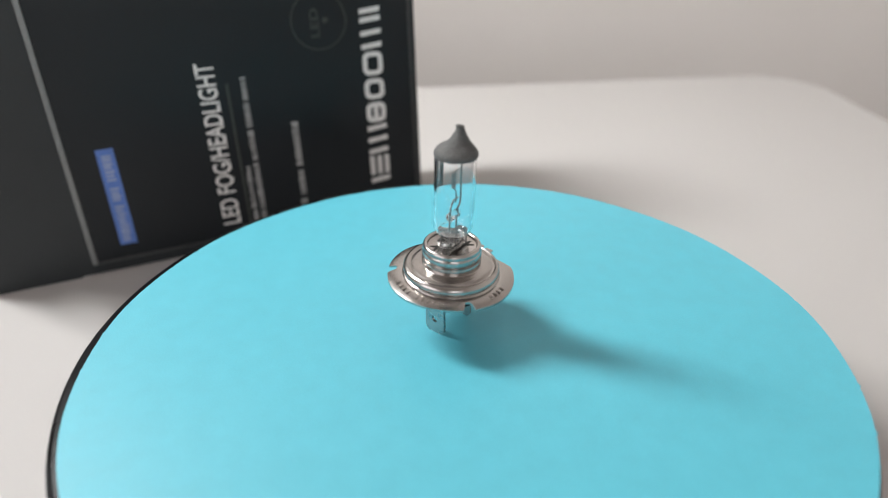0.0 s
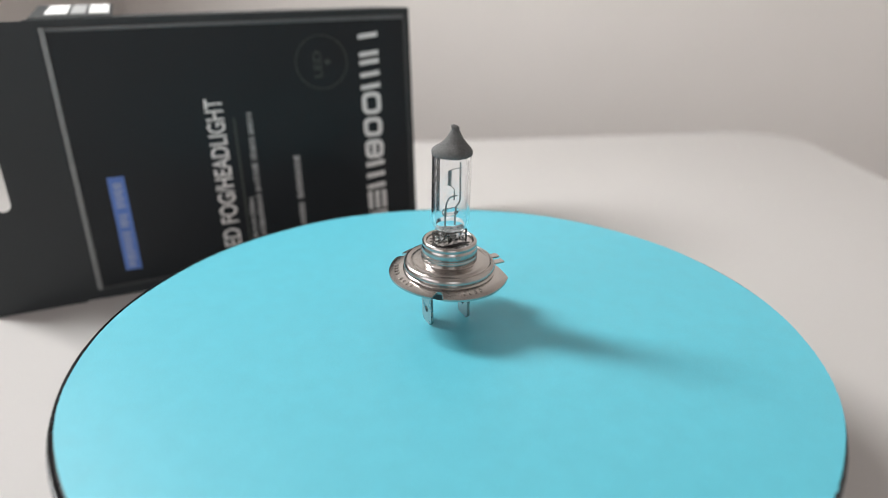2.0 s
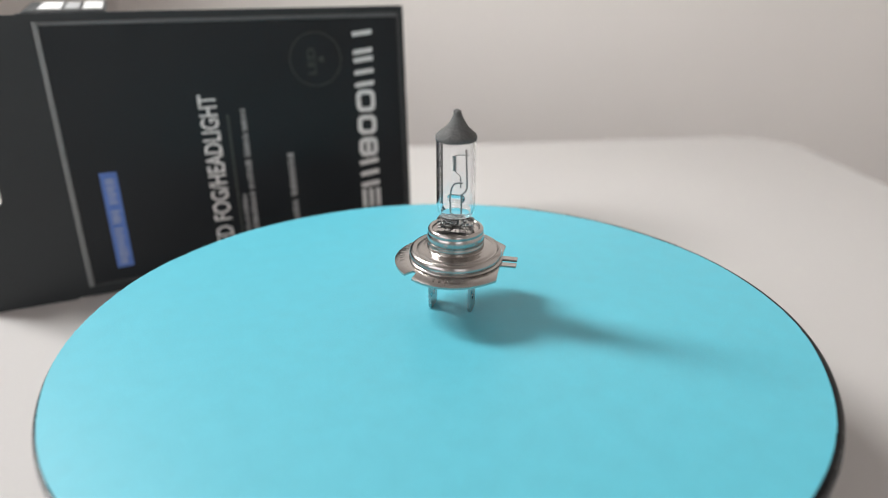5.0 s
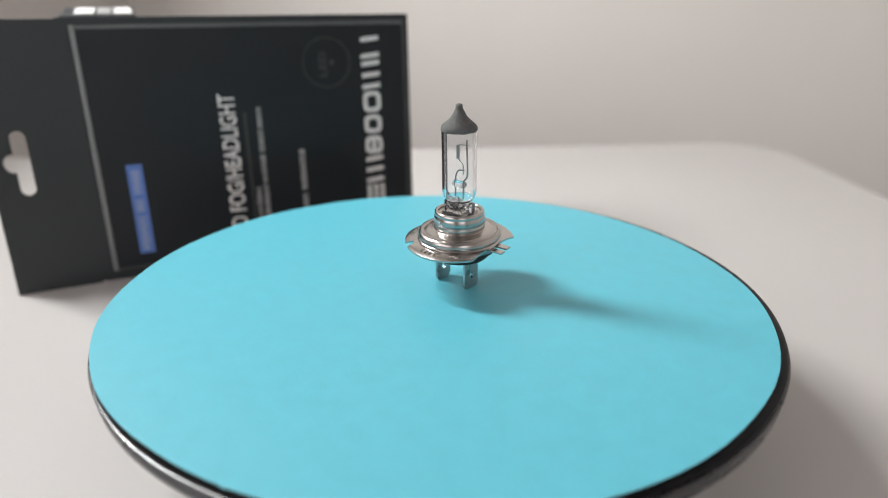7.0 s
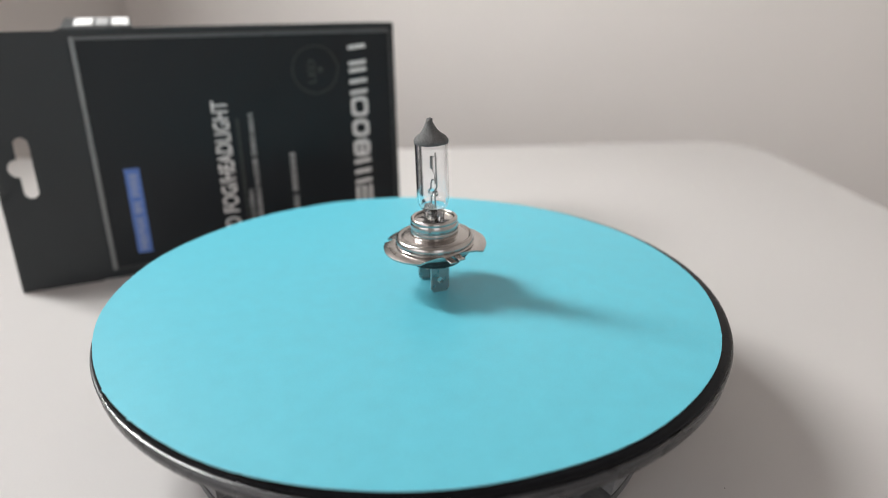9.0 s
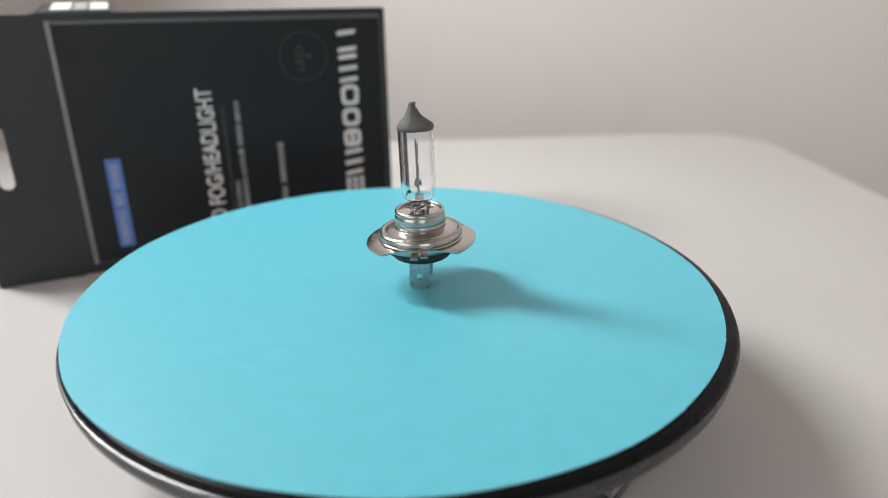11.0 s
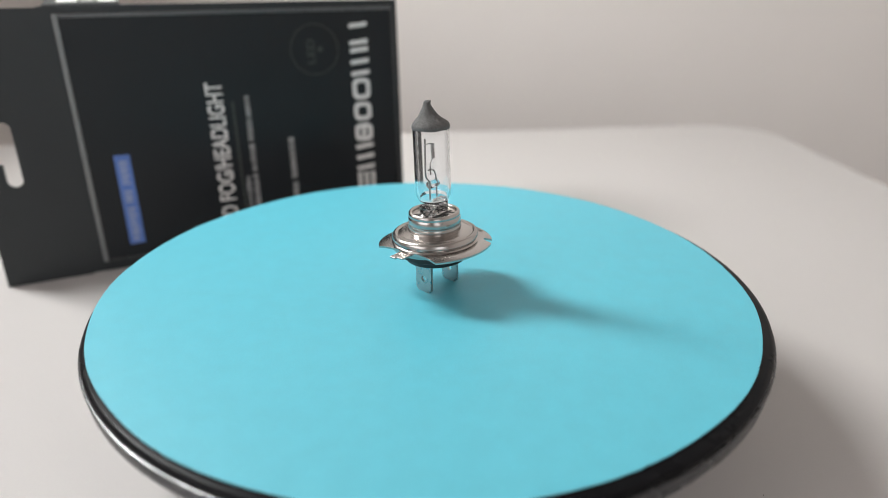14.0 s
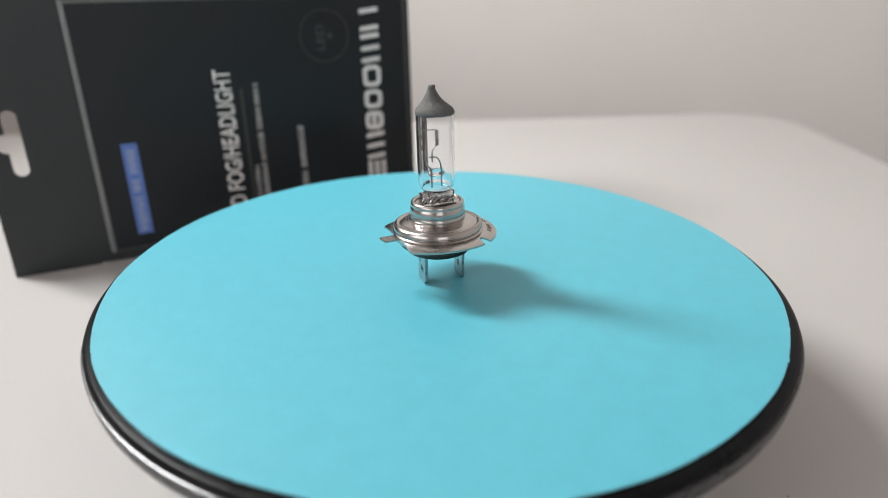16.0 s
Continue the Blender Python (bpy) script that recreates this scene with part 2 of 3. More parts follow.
# ---- turntable ----
def make_turntable():
    t = tagged(new("turntable"), "round black plastic display turntable on the white table", "turntable")
    t.location = (0, 0, TABLE_Z)
    h = -TABLE_Z
    p = [(0, h - 0.0006), (0.0940, h - 0.0006), (0.0990, h - 0.0006), (0.0997, h - 0.0008), (0.1002, h - 0.0013), (0.1003, h - 0.0020), (0.1000, h - 0.0026), (0.1000, h - 0.0064), (0.09, h - 0.0066), (0, h - 0.0066)]
    plate = part("plate", lathe(p, 160), M_PLATE, t, "black turning plate")
    q = [(0.0999, h - 0.0027), (0.1003, h - 0.0023), (0.1007, h - 0.0024), (0.1009, h - 0.0028), (0.1008, h - 0.0033), (0.1003, h - 0.0036), (0.1002, h - 0.0039), (0.1005, h - 0.0042),
         (0.1006, h - 0.0048), (0.1004, h - 0.0064), (0.0997, h - 0.0072), (0.0982, h - 0.0075), (0.095, h - 0.0075), (0.095, h - 0.0067)]
    part("rim", lathe(q, 160), M_RIM, plate, "dark grey beaded rim with a soft shine")
    # standing base with recessed panels between broad pillars
    bm = lathe([(0, 0.0005), (0.0790, 0.0005), (0.0800, 0.0015), (0.0800, 0.0040), (0.0745, 0.0055), (0.0745, 0.0350), (0, 0.0350)], 120)
    part("base", bm, M_BASE, t, "matt black base drum")
    for a0, a1 in ((200, 226), (316, 342), (20, 46), (136, 162)):
        bm = bmesh.new()
        n, ring = 10, []
        for k in range(n + 1):
            a = radians(a0 + (a1 - a0) * k / n)
            c, s = math.cos(a), math.sin(a)
            ring.append([bm.verts.new((r * c, r * s, z)) for r, z in ((0.070, 0.003), (0.0795, 0.003), (0.0835, 0.0383), (0.070, 0.0383))])
        for a, b in zip(ring, ring[1:]):
            for k in range(4):
                bm.faces.new((a[k], a[(k + 1) % 4], b[(k + 1) % 4], b[k]))
        bm.faces.new(ring[0])
        bm.faces.new(ring[-1])
        part("pillar", bm, M_PILLAR_LIT, t, "grained dark pillar of the base, painted grey as if lit")
    return t, plate


TURNTABLE, PLATE = make_turntable()


def make_paper():
    """Hand-cut disc, a millimetre off the axis, with small nicks on its edge."""
    rnd = random.Random(5)
    R, n = 0.09847, 720
    ox, oy = 0.00159 * math.cos(radians(-44.6)), 0.00159 * math.sin(radians(-44.6))
    nicks = {}
    for a, d in ((179.4, 0.7), (152.2, -0.6), (121.6, -0.7), (98.4, 0.6), (188.0, 0.5), (347.8, 0.8), (338.0, 0.7), (9.0, -0.5), (60.0, -0.4), (250.0, 0.5)):
        k = int(a * 2)
        nicks.update({k: d * 4e-4, k + 1: d * 2e-4, k - 1: -d * 1.5e-4})
    pts = []
    for k in range(n):
        a = 2 * math.pi * k / n
        r = R + 0.00018 * math.sin(5 * a + 1) + 0.00012 * math.sin(13 * a) + nicks.get(k, 0) + rnd.uniform(-4e-5, 4e-5)
        pts.append((ox + r * math.cos(a), oy + r * math.sin(a)))
    bm = bmesh.new()
    hi = [bm.verts.new((x, y, 0)) for x, y in pts]
    lo = [bm.verts.new((x, y, -0.00035)) for x, y in pts]
    bm.faces.new(hi)
    bm.faces.new(lo[::-1])
    for k in range(n):
        j = (k + 1) % n
        bm.faces.new((lo[k], lo[j], hi[j], hi[k])).material_index = 1
    ob = part("paper_disc", bm, M_PAPER)
    ob.data.materials.append(M_PAPER_EDGE)
    return tagged(ob, "hand-cut cyan paper disc lying on the black turntable", "paper disc")


PAPER = make_paper()

# ---- halogen bulb, millimetres in its own space, +x towards the keyed tab ----
MM = 0.001


LEAN_DIR = radians(-79.5)       # the upper part leans a little, the flange twice as much
LEAN_AXIS = Vector((-math.sin(LEAN_DIR), math.cos(LEAN_DIR), 0))
LEAN = Matrix.Rotation(radians(2.3), 4, LEAN_AXIS)
FLANGE_LEAN = LEAN @ Matrix.Translation((0, 0, 15)) @ Matrix.Rotation(radians(0.8), 4, LEAN_AXIS) @ Matrix.Translation((0, 0, -15))


def mm(bm, m=None):
    """From leaning millimetres to metres."""
    if m:
        bmesh.ops.transform(bm, matrix=m, verts=bm.verts)
    bmesh.ops.scale(bm, vec=(MM, MM, MM), verts=bm.verts)
    return bm


def flange_radius(a):
    """Outline by the angle from the tab, in degrees."""
    a = (a + 180) % 360 - 180
    r = 17.0
    if abs(a) < 45:
        r = min(r, 12.9 / math.cos(radians(a)))
    for n in (-128, 122):
        d = abs(a - n)
        if d < 4.5:
            r = min(r, 14.6 + max(0, d - 3.0) * 1.2)
    return r


def make_bulb():
    b = tagged(new("halogen_bulb"), "clear halogen car bulb with grey tip standing on two metal blades", "light bulb")
    # stamped flange with a turned-down edge
    bm = bmesh.new()
    n = 240
    top, bot = [], []
    for s in (0, 0.35, 0.7, 0.92, 1.0):
        ring_t, ring_b = [], []
        for k in range(n):
            a = 360 * k / n
            ro = flange_radius(a)
            r = 11.8 + (ro - 11.8) * s
            z = 16.2 - 0.9 * max(0, (r - 13.0) / 4.0) ** 2 * (1.0 + 0.25 * math.sin(radians(3 * a)))
            c, sn = math.cos(radians(a)), math.sin(radians(a))
            ring_t.append(bm.verts.new((r * c, r * sn, z)))
            ring_b.append(bm.verts.new((r * c, r * sn, z - 0.55)))
        top.append(ring_t)
        bot.append(ring_b)
    for rs, flip in ((top, 0), (bot, 1)):
        for p, q in zip(rs, rs[1:]):
            for k in range(n):
                j = (k + 1) % n
                bm.faces.new((p[k], p[j], q[j], q[k]))
    for p, q in ((top[-1], bot[-1]), (top[0], bot[0])):
        for k in range(n):
            j = (k + 1) % n
            bm.faces.new((p[k], p[j], q[j], q[k]))
    fl = part("flange", mm(bm, FLANGE_LEAN), M_STEEL, b, "stamped steel flange with notches and a cut-off side")
    # keyed tab, two prongs slightly bent
    bm = bmesh.new()
    for sgn, dz in ((-1, -0.35), (1, 0.1)):
        block(11.6, 17.2, sgn * 1.45 - 1.15, sgn * 1.45 + 1.15, 15.4 + dz, 16.0 + dz, 0.15, 1, bm)
    part("tab", mm(bm, FLANGE_LEAN), M_STEEL, fl, "split steel locating tab")
    # embossed marks on the lobes
    for a0, count in ((150, 9), (258, 4)):
        for k in range(count):
            if (k * 7) % 5 == 3:
                continue
            m = Matrix.Rotation(radians(a0 + k * 6.2), 4, "Z")
            part("mark", mm(block(14.3, 15.6, -0.28, 0.28, 15.92, 16.1, 0.05, 1, m=m), FLANGE_LEAN), M_STAMP, fl)
    # stepped collar
    col = [(11.0, 12.2), (12.7, 12.3), (13.15, 12.9), (13.25, 13.9), (13.0, 14.5), (12.45, 14.75), (12.45, 14.95), (12.9, 15.3), (12.85, 16.1), (12.5, 16.7), (11.9, 16.95), (11.35, 16.6),
           (11.05, 16.55), (10.6, 16.9), (9.7, 17.1), (9.2, 17.3), (8.85, 17.7), (8.55, 18.3), (8.2, 18.7), (7.95, 18.95), (7.85, 19.4), (7.9, 20.3), (7.88, 20.75), (7.78, 21.0),
           (7.76, 21.3), (7.84, 21.6), (7.85, 22.4), (7.82, 23.2), (7.7, 23.5), (7.55, 23.75), (7.62, 24.0), (7.65, 24.6), (7.35, 25.05), (6.95, 25.2), (6.55, 25.05), (6.35, 24.6), (6.3, 22.4), (0, 22.2)]
    col = [(r, z + (1.9 if z < 17.15 else max(0, 1.9 * (19.4 - z) / 2.25))) for r, z in col]
    bm = lathe(col, 128)
    for v in bm.verts:
        w = min(1, max(0, (20.2 - v.co.z) / 1.5))
        v.co = (LEAN @ v.co).lerp(FLANGE_LEAN @ v.co, w)
    c = part("collar", mm(bm), M_STEEL, b, "stepped bright steel collar", 50)
    part("well", mm(lathe([(0, 24.0), (5.6, 24.05), (6.32, 24.3)], 64), LEAN), M_STEEL, c, "steel plate inside the collar")
    for sgn in (-1, 1):
        part("slot", mm(block(-4.9, 4.9, sgn * 2.45 - 0.4, sgn * 2.45 + 0.4, 24.06, 24.14, 0.03, 1), LEAN), M_INSUL, c, "dark slot beside the glass foot")
        for k in (-1, 1):
            m = Matrix.Translation((k * 3.4, sgn * 3.6, 0)) @ Matrix.Rotation(radians(k * sgn * 52), 4, "Z")
            part("slot", mm(block(-1.5, 1.5, -0.3, 0.3, 24.07, 24.15, 0.03, 1, m=m), LEAN), M_INSUL, c, "dark slot beside the glass foot")
    for a, w in ((-100, 1.2), (-35, 1.0), (70, 1.1), (165, 1.2)):
        m = Matrix.Rotation(radians(a), 4, "Z")
        part("mark", mm(block(7.80, 7.93, -w / 2, w / 2, 22.2, 22.6, 0.04, 1, m=m), LEAN), M_STAMP, c)
    # insulator and blades
    part("insulator", mm(lathe([(0, 9.8), (8.2, 9.8), (9.0, 10.2), (9.4, 11.4), (11.0, 12.2), (11.1, 14.8), (0, 14.8)], 64), LEAN), M_INSUL, b, "black insulating plug")
    turn = Matrix.Translation((-0.9, -0.66, 0)) @ Matrix.Rotation(radians(-3.5), 4, "Z")
    for x in (5.72, -5.72):
        bm = bmesh.new()
        k, rings = 40, []
        half, zt, zb, cham, hole, zc = 3.15, 10.4, 0.0, 0.9, 0.95, 4.3
        for side in (-0.4, 0.4):
            inner, outer = [], []
            for i in range(k):
                a = 2 * math.pi * i / k + 0.01
                c2, s2 = math.cos(a), math.sin(a)
                d = min(half / abs(c2) if abs(c2) > 1e-6 else 99, ((zt - zc) if s2 > 0 else (zc - zb)) / abs(s2) if abs(s2) > 1e-6 else 99)
                if s2 < 0:
                    d = min(d, (half + (zc - zb) - cham) / (abs(c2) + abs(s2)))
                inner.append(bm.verts.new((x + side, hole * c2, zc + hole * s2)))
                outer.append(bm.verts.new((x + side, d * c2, zc + d * s2)))
            rings.append((inner, outer))
        for i in range(k):
            j = (i + 1) % k
            for inn, out in rings:
                bm.faces.new((inn[i], inn[j], out[j], out[i]))
            bm.faces.new((rings[0][0][i], rings[0][0][j], rings[1][0][j], rings[1][0][i]))
            bm.faces.new((rings[0][1][i], rings[0][1][j], rings[1][1][j], rings[1][1][i]))
        part("blade", mm(bm, turn), M_BLADE, b, "flat plated contact blade with a round hole")
    # glass envelope, a closed shell
    out = [(5.24, 50.2), (5.24, 49.4), (5.24, 40.0), (5.24, 32.2), (5.24, 31.6), (5.12, 30.1), (4.75, 29.2), (4.2, 28.4), (3.0, 27.9), (0, 27.7)]
    inn = [(0, 28.2), (3.0, 28.4), (4.0, 28.9), (4.5, 30.2), (4.66, 31.6), (4.66, 32.2), (4.66, 40.0), (4.66, 49.4), (4.66, 50.2)]
    bm = lathe(out + inn + [(5.24, 50.2)], 96)
    bmesh.ops.remove_doubles(bm, verts=bm.verts, dist=1e-4)
    gl = part("glass_envelope", mm(bm, LEAN), M_GLASS, b, "clear quartz glass tube")
    # flattened glass foot
    bm = block(-5.0, 5.0, -1.7, 1.7, 22.9, 27.75, 0.8, 3)
    for v in bm.verts:
        v.co.x *= 1.0 + 0.05 * math.sin(v.co.z * 2.1)
    part("glass_foot", mm(bm, LEAN), M_GLASS, gl, "clear pinched glass foot", 60)
    rnd = random.Random(3)
    for x in (-1.55, 1.5):
        part("foil", mm(block(x - 0.5, x + 0.5, -0.04, 0.04, 23.1, 27.2), LEAN), M_BRIGHT, gl, "thin metal foil in the glass foot")
    for k in range(34):
        a, rr = rnd.uniform(0, 6.28), rnd.uniform(1.8, 5.2)
        bm = bmesh.new()
        bmesh.ops.create_icosphere(bm, subdivisions=1, radius=rnd.uniform(0.4, 0.85))
        for v in bm.verts:
            v.co *= 1 + 0.35 * noise.noise(v.co * 2.2 + Vector((k * 3.1, 0, 0)))
            v.co.z *= 0.55
            v.co += Vector((rr * math.cos(a), rr * math.sin(a) * 0.42, 24.5 + rnd.uniform(0, 3.4) * (1 - rr / 8)))
        part("foot_fragment", mm(bm, LEAN), (M_GLASS, M_BRIGHT, M_GLASS, M_BRIGHT, M_GLASS, M_STEEL)[k % 6], gl, "", 10)
    for k in range(30):
        a, rr = rnd.uniform(0, 6.28), rnd.uniform(1.5, 4.6)
        bm = bmesh.new()
        bmesh.ops.create_icosphere(bm, subdivisions=1, radius=rnd.uniform(0.35, 0.7))
        m = pose(0, 0, 0, rnd.uniform(0, 180), rnd.uniform(0, 180), 0).to_3x3()
        at = Vector((rr * math.cos(a), rr * math.sin(a) * 0.40, rnd.uniform(25.4, 27.8)))
        for v in bm.verts:
            v.co = m @ Vector((v.co.x * 1.7, v.co.y * 0.5, v.co.z * 0.8))
            v.co += at
        part("foot_fragment", mm(bm, LEAN), (M_GLASS, M_BRIGHT)[k % 2], gl, "", 10)
    # bead that holds the wires
    bm = bmesh.new()
    bmesh.ops.create_uvsphere(bm, u_segments=24, v_segments=14, radius=1.15)
    for v in bm.verts:
        v.co.x += math.copysign(1.35, v.co.x) if abs(v.co.x) > 1e-5 else 0
        v.co.z += 33.2
    part("glass_bead", mm(bm, LEAN), M_GLASS, gl, "clear glass bridge bead", 80)
    # wires and coil
    part("support_wire", mm(tube([(1.5, 0, 28.9), (1.5, 0, 32), (1.6, 0, 34.2), (2.7, 0, 35.6), (3.0, 0, 37.5), (2.85, 0, 42), (2.7, 0, 47.0)], 0.26), LEAN), M_WIRE, b)
    part("support_wire", mm(tube([(-1.55, 0, 28.9), (-1.5, 0, 33), (-1.3, 0, 35.6), (-0.5, 0, 37.2), (0.4, 0, 37.6), (1.9, 0, 37.7)], 0.24), LEAN), M_WIRE, b)
    part("weld_post", mm(tube([(1.25, 0.3, 36.3), (1.25, 0.3, 37.6), (1.2, 0.3, 38.9)], 0.2), LEAN), M_WIRE, b)
    coil = [(-0.45 + 0.46 * math.cos(k * 0.7), 0.46 * math.sin(k * 0.7), 40.9 + k * 0.0335) for k in range(126)]
    part("filament", mm(tube(coil, 0.125, 6, smooth=1), LEAN), M_COIL, b, "coiled tungsten filament")
    part("filament_lead", mm(tube([(-0.2, 0, 45.1), (0.3, 0, 45.3), (1.5, 0.1, 45.35), (3.6, 0.25, 45.4)], 0.14), LEAN), M_COIL, b)
    part("filament_lead", mm(tube([(-0.2, 0, 40.9), (0.4, 0.1, 40.2), (1.1, 0.2, 39.6), (1.25, 0.3, 38.6)], 0.13), LEAN), M_COIL, b)
    # grey coating over the sealed tip
    cap = [(5.34, 49.5), (5.46, 49.85), (5.44, 50.35), (5.2, 50.9), (4.7, 51.45), (4.05, 52.0), (3.4, 52.55), (2.85, 53.1), (2.4, 53.7), (2.02, 54.3), (1.7, 54.9), (1.38, 55.5), (1.12, 56.0), (1.0, 56.4),
           (1.04, 56.75), (0.95, 57.1), (0.5, 57.3), (0, 57.35)]
    full = [(4.4, 50.25), (5.25, 50.25), (5.25, 49.5)] + cap
    off = lambda z: 0.95 * (1 - math.exp(-max(0, z - 51.2) / 2.4)) - 0.45 * max(0, (z - 55.9) / 1.4) ** 2
    bm = lathe(full, 72, centre=lambda z: (0.60 * off(z), -0.80 * off(z)))
    for v in bm.verts:
        if v.co.z > 50.4:
            v.co += v.co.normalized() * (0.24 * noise.noise(v.co * 0.55) + 0.10 * noise.noise(v.co * 1.9) + 0.05 * noise.noise(v.co * 4.5))
        elif v.co.z < 50.0:
            v.co.z += 0.22 * noise.noise(Vector((v.co.x * 0.4, v.co.y * 0.4, 3)))
    part("tip_coating", mm(bm, LEAN), M_CAP, b, "matt grey heat-proof coating on the tip", 60)
    return b


BULB = make_bulb()

# ---- retail box: lies on its side, hanging tab to the west; u along its length, v up, w outward from its face ----
BOX_ORIGIN, BOX_YAW, BOX_LEAN = (-0.15923, 0.10822, 0.07155), 24.07, 2.77
BOX = Matrix.Translation(BOX_ORIGIN) @ Matrix.Rotation(radians(BOX_YAW), 4, "Z") @ Matrix.Rotation(radians(90 - BOX_LEAN), 4, "X")
BOX_BOTTOM = -0.1168
BOX_DEPTH = 0.052


def bar(u0, u1, v0, v1, w=0.00025, bevel=0.0):
    return block(u0, u1, v0, v1, 0.0, w, bevel)


def letters(text, u_base, u_top, v0, v1, material, parent, name="lettering"):
    """Flat letters that read upwards along v, with their heads towards -u, fitted into the given stretch."""
    cu = bpy.data.curves.new(name, "FONT")
    cu.body, cu.size, cu.offset = text, 1.0, 0.018
    tmp = new("tmp", cu)
    dg = bpy.context.evaluated_depsgraph_get()
    me = bpy.data.meshes.new_from_object(tmp.evaluated_get(dg))
    bpy.data.objects.remove(tmp)
    bpy.data.curves.remove(cu)
    bm = bmesh.new()
    bm.from_mesh(me)
    bpy.data.meshes.remove(me)
    xs, ys = [v.co.x for v in bm.verts], [v.co.y for v in bm.verts]
    for v in bm.verts:
        a, h = (v.co.x - min(xs)) / (max(xs) - min(xs)), (v.co.y - min(ys)) / (max(ys) - min(ys))
        v.co = Vector((u_base + (u_top - u_base) * h, v0 + (v1 - v0) * a, 0.0003))
    return part(name, bm, material, parent)


def make_box():
    b = tagged(new("retail_box"), "black card retail box with hanging tab, lying on its side", "box")
    b.matrix_world = BOX
    part("body", block(-0.006, 0.1553, BOX_BOTTOM, 0.0040, -BOX_DEPTH, -0.0006, 0.0012, 2), M_CARD, b)
    # front face card with a euro slot in its tab
    u0, u1, v0, v1 = -0.0418, -0.0060, BOX_BOTTOM - 0.0004, 0.0034
    bm = bmesh.new()
    su, sw, sv0, sv1, br, bu, bv = -0.0287, 0.0031, -0.0712, -0.0425, 0.0044, -0.0318, -0.0566
    hole = []
    for k in range(13):
        a = math.pi * k / 12
        hole.append((su + sw * math.cos(a), sv1 - sw + sw * math.sin(a)))
    for k in range(9):
        a = radians(62 + (298 - 62) * k / 8)
        hole.append((min(bu + br * math.cos(a), su - sw), bv + br * math.sin(a)))
    for k in range(13):
        a = math.pi + math.pi * k / 12
        hole.append((su + sw * math.cos(a), sv0 + sw + sw * math.sin(a)))
    hole += [(su + sw, sv0 + sw + (sv1 - sv0 - 2 * sw) * k / 8) for k in range(1, 8)]
    rim = []
    cu, cv = su, (sv0 + sv1) / 2
    for x, y in hole:
        dx, dy = x - cu, y - cv
        s = min(((u1 if dx > 0 else u0) - cu) / dx if abs(dx) > 1e-7 else 1e9, ((v1 if dy > 0 else v0) - cv) / dy if abs(dy) > 1e-7 else 1e9)
        rim.append((cu + dx * s, cv + dy * s))
    # square off the corners
    full_h, full_r = [], []
    n = len(hole)
    for k in range(n):
        full_h.append(hole[k])
        full_r.append(rim[k])
        (x0, y0), (x1, y1) = rim[k], rim[(k + 1) % n]
        on = lambda x, y: (abs(x - u0) < 1e-6, abs(x - u1) < 1e-6, abs(y - v0) < 1e-6, abs(y - v1) < 1e-6)
        a, c = on(x0, y0), on(x1, y1)
        if not any(p and q for p, q in zip(a, c)):
            cx = u0 if (a[0] or c[0]) else u1
            cy = v0 if (a[2] or c[2]) else v1
            full_h.append(((hole[k][0] + hole[(k + 1) % n][0]) / 2, (hole[k][1] + hole[(k + 1) % n][1]) / 2))
            full_r.append((cx, cy))
    n = len(full_h)
    lay = [[bm.verts.new((x, y, z)) for x, y in pts] for z in (-0.0009, 0.0) for pts in (full_h, full_r)]
    for k in range(n):
        j = (k + 1) % n
        for p, q in ((0, 1), (2, 3), (0, 2), (1, 3)):
            bm.faces.new((lay[p][k], lay[p][j], lay[q][j], lay[q][k]))
    part("hanging_tab", bm, M_CARD, b, "black card tab with a cut-out hanging slot")
    face = part("front_panel", block(-0.0060, 0.1551, BOX_BOTTOM + 0.0003, 0.0038, -0.0005, 0.0), M_CARD, b)
    part("printed_panel", block(0.0012, 0.1516, -0.1110, -0.0010, 0.0, 0.00012), M_PANEL, face, "darker printed field of the panel")
    # raised line round the printed panel, bevel highlight painted on: west brightest, north less
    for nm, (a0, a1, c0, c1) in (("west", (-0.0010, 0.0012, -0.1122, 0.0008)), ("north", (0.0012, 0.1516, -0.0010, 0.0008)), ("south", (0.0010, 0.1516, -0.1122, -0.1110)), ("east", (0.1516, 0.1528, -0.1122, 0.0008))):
        part("panel_line", block(a0, a1, c0, c1, 0.0, 0.0008, 0.0005, 3), M_RIDGE_LIT if nm == "west" else M_RIDGE_HALF_LIT if nm == "north" else M_RIDGE_SHADED, face, "embossed line round the panel, its highlight painted by side")
    # blue label with unreadable print
    part("blue_label", bar(0.0118, 0.0187, -0.1051, -0.0615), M_BLUE, face, "blue printed label")
    for a, c in ((-0.1035, -0.0865), (-0.0845, -0.0775), (-0.0755, -0.0635)):
        bm = bmesh.new()
        v, rnd = a, random.Random(int(-a * 1e5))
        while v < c - 0.0012:
            block(0.0135, 0.0171 - rnd.choice((0, 0.0006)), v, v + 0.0010, 0.0, 0.0004, bm=bm)
            v += rnd.choice((0.0015, 0.0018))
        part("print_bar", bm, M_PALE_BLUE, face)
    letters("LED FOG/HEADLIGHT", 0.0640, 0.0560, -0.1050, -0.0316, M_WHITE_INK, face)
    part("divider", bar(0.0676, 0.0686, -0.108, -0.041), M_DIM_INK, face)

    def print_line(u0, u1, spans, material, seed):
        rnd = random.Random(seed)
        for a, c in spans:
            bm, v = bmesh.new(), a
            while v < c - 0.0008:
                block(u0 + rnd.choice((0, 0.0004)), u1, v, v + rnd.choice((0.0009, 0.0012)), 0.0, 0.0003, bm=bm)
                v += rnd.choice((0.0014, 0.0017))
            part("print_bar", bm, material, face)

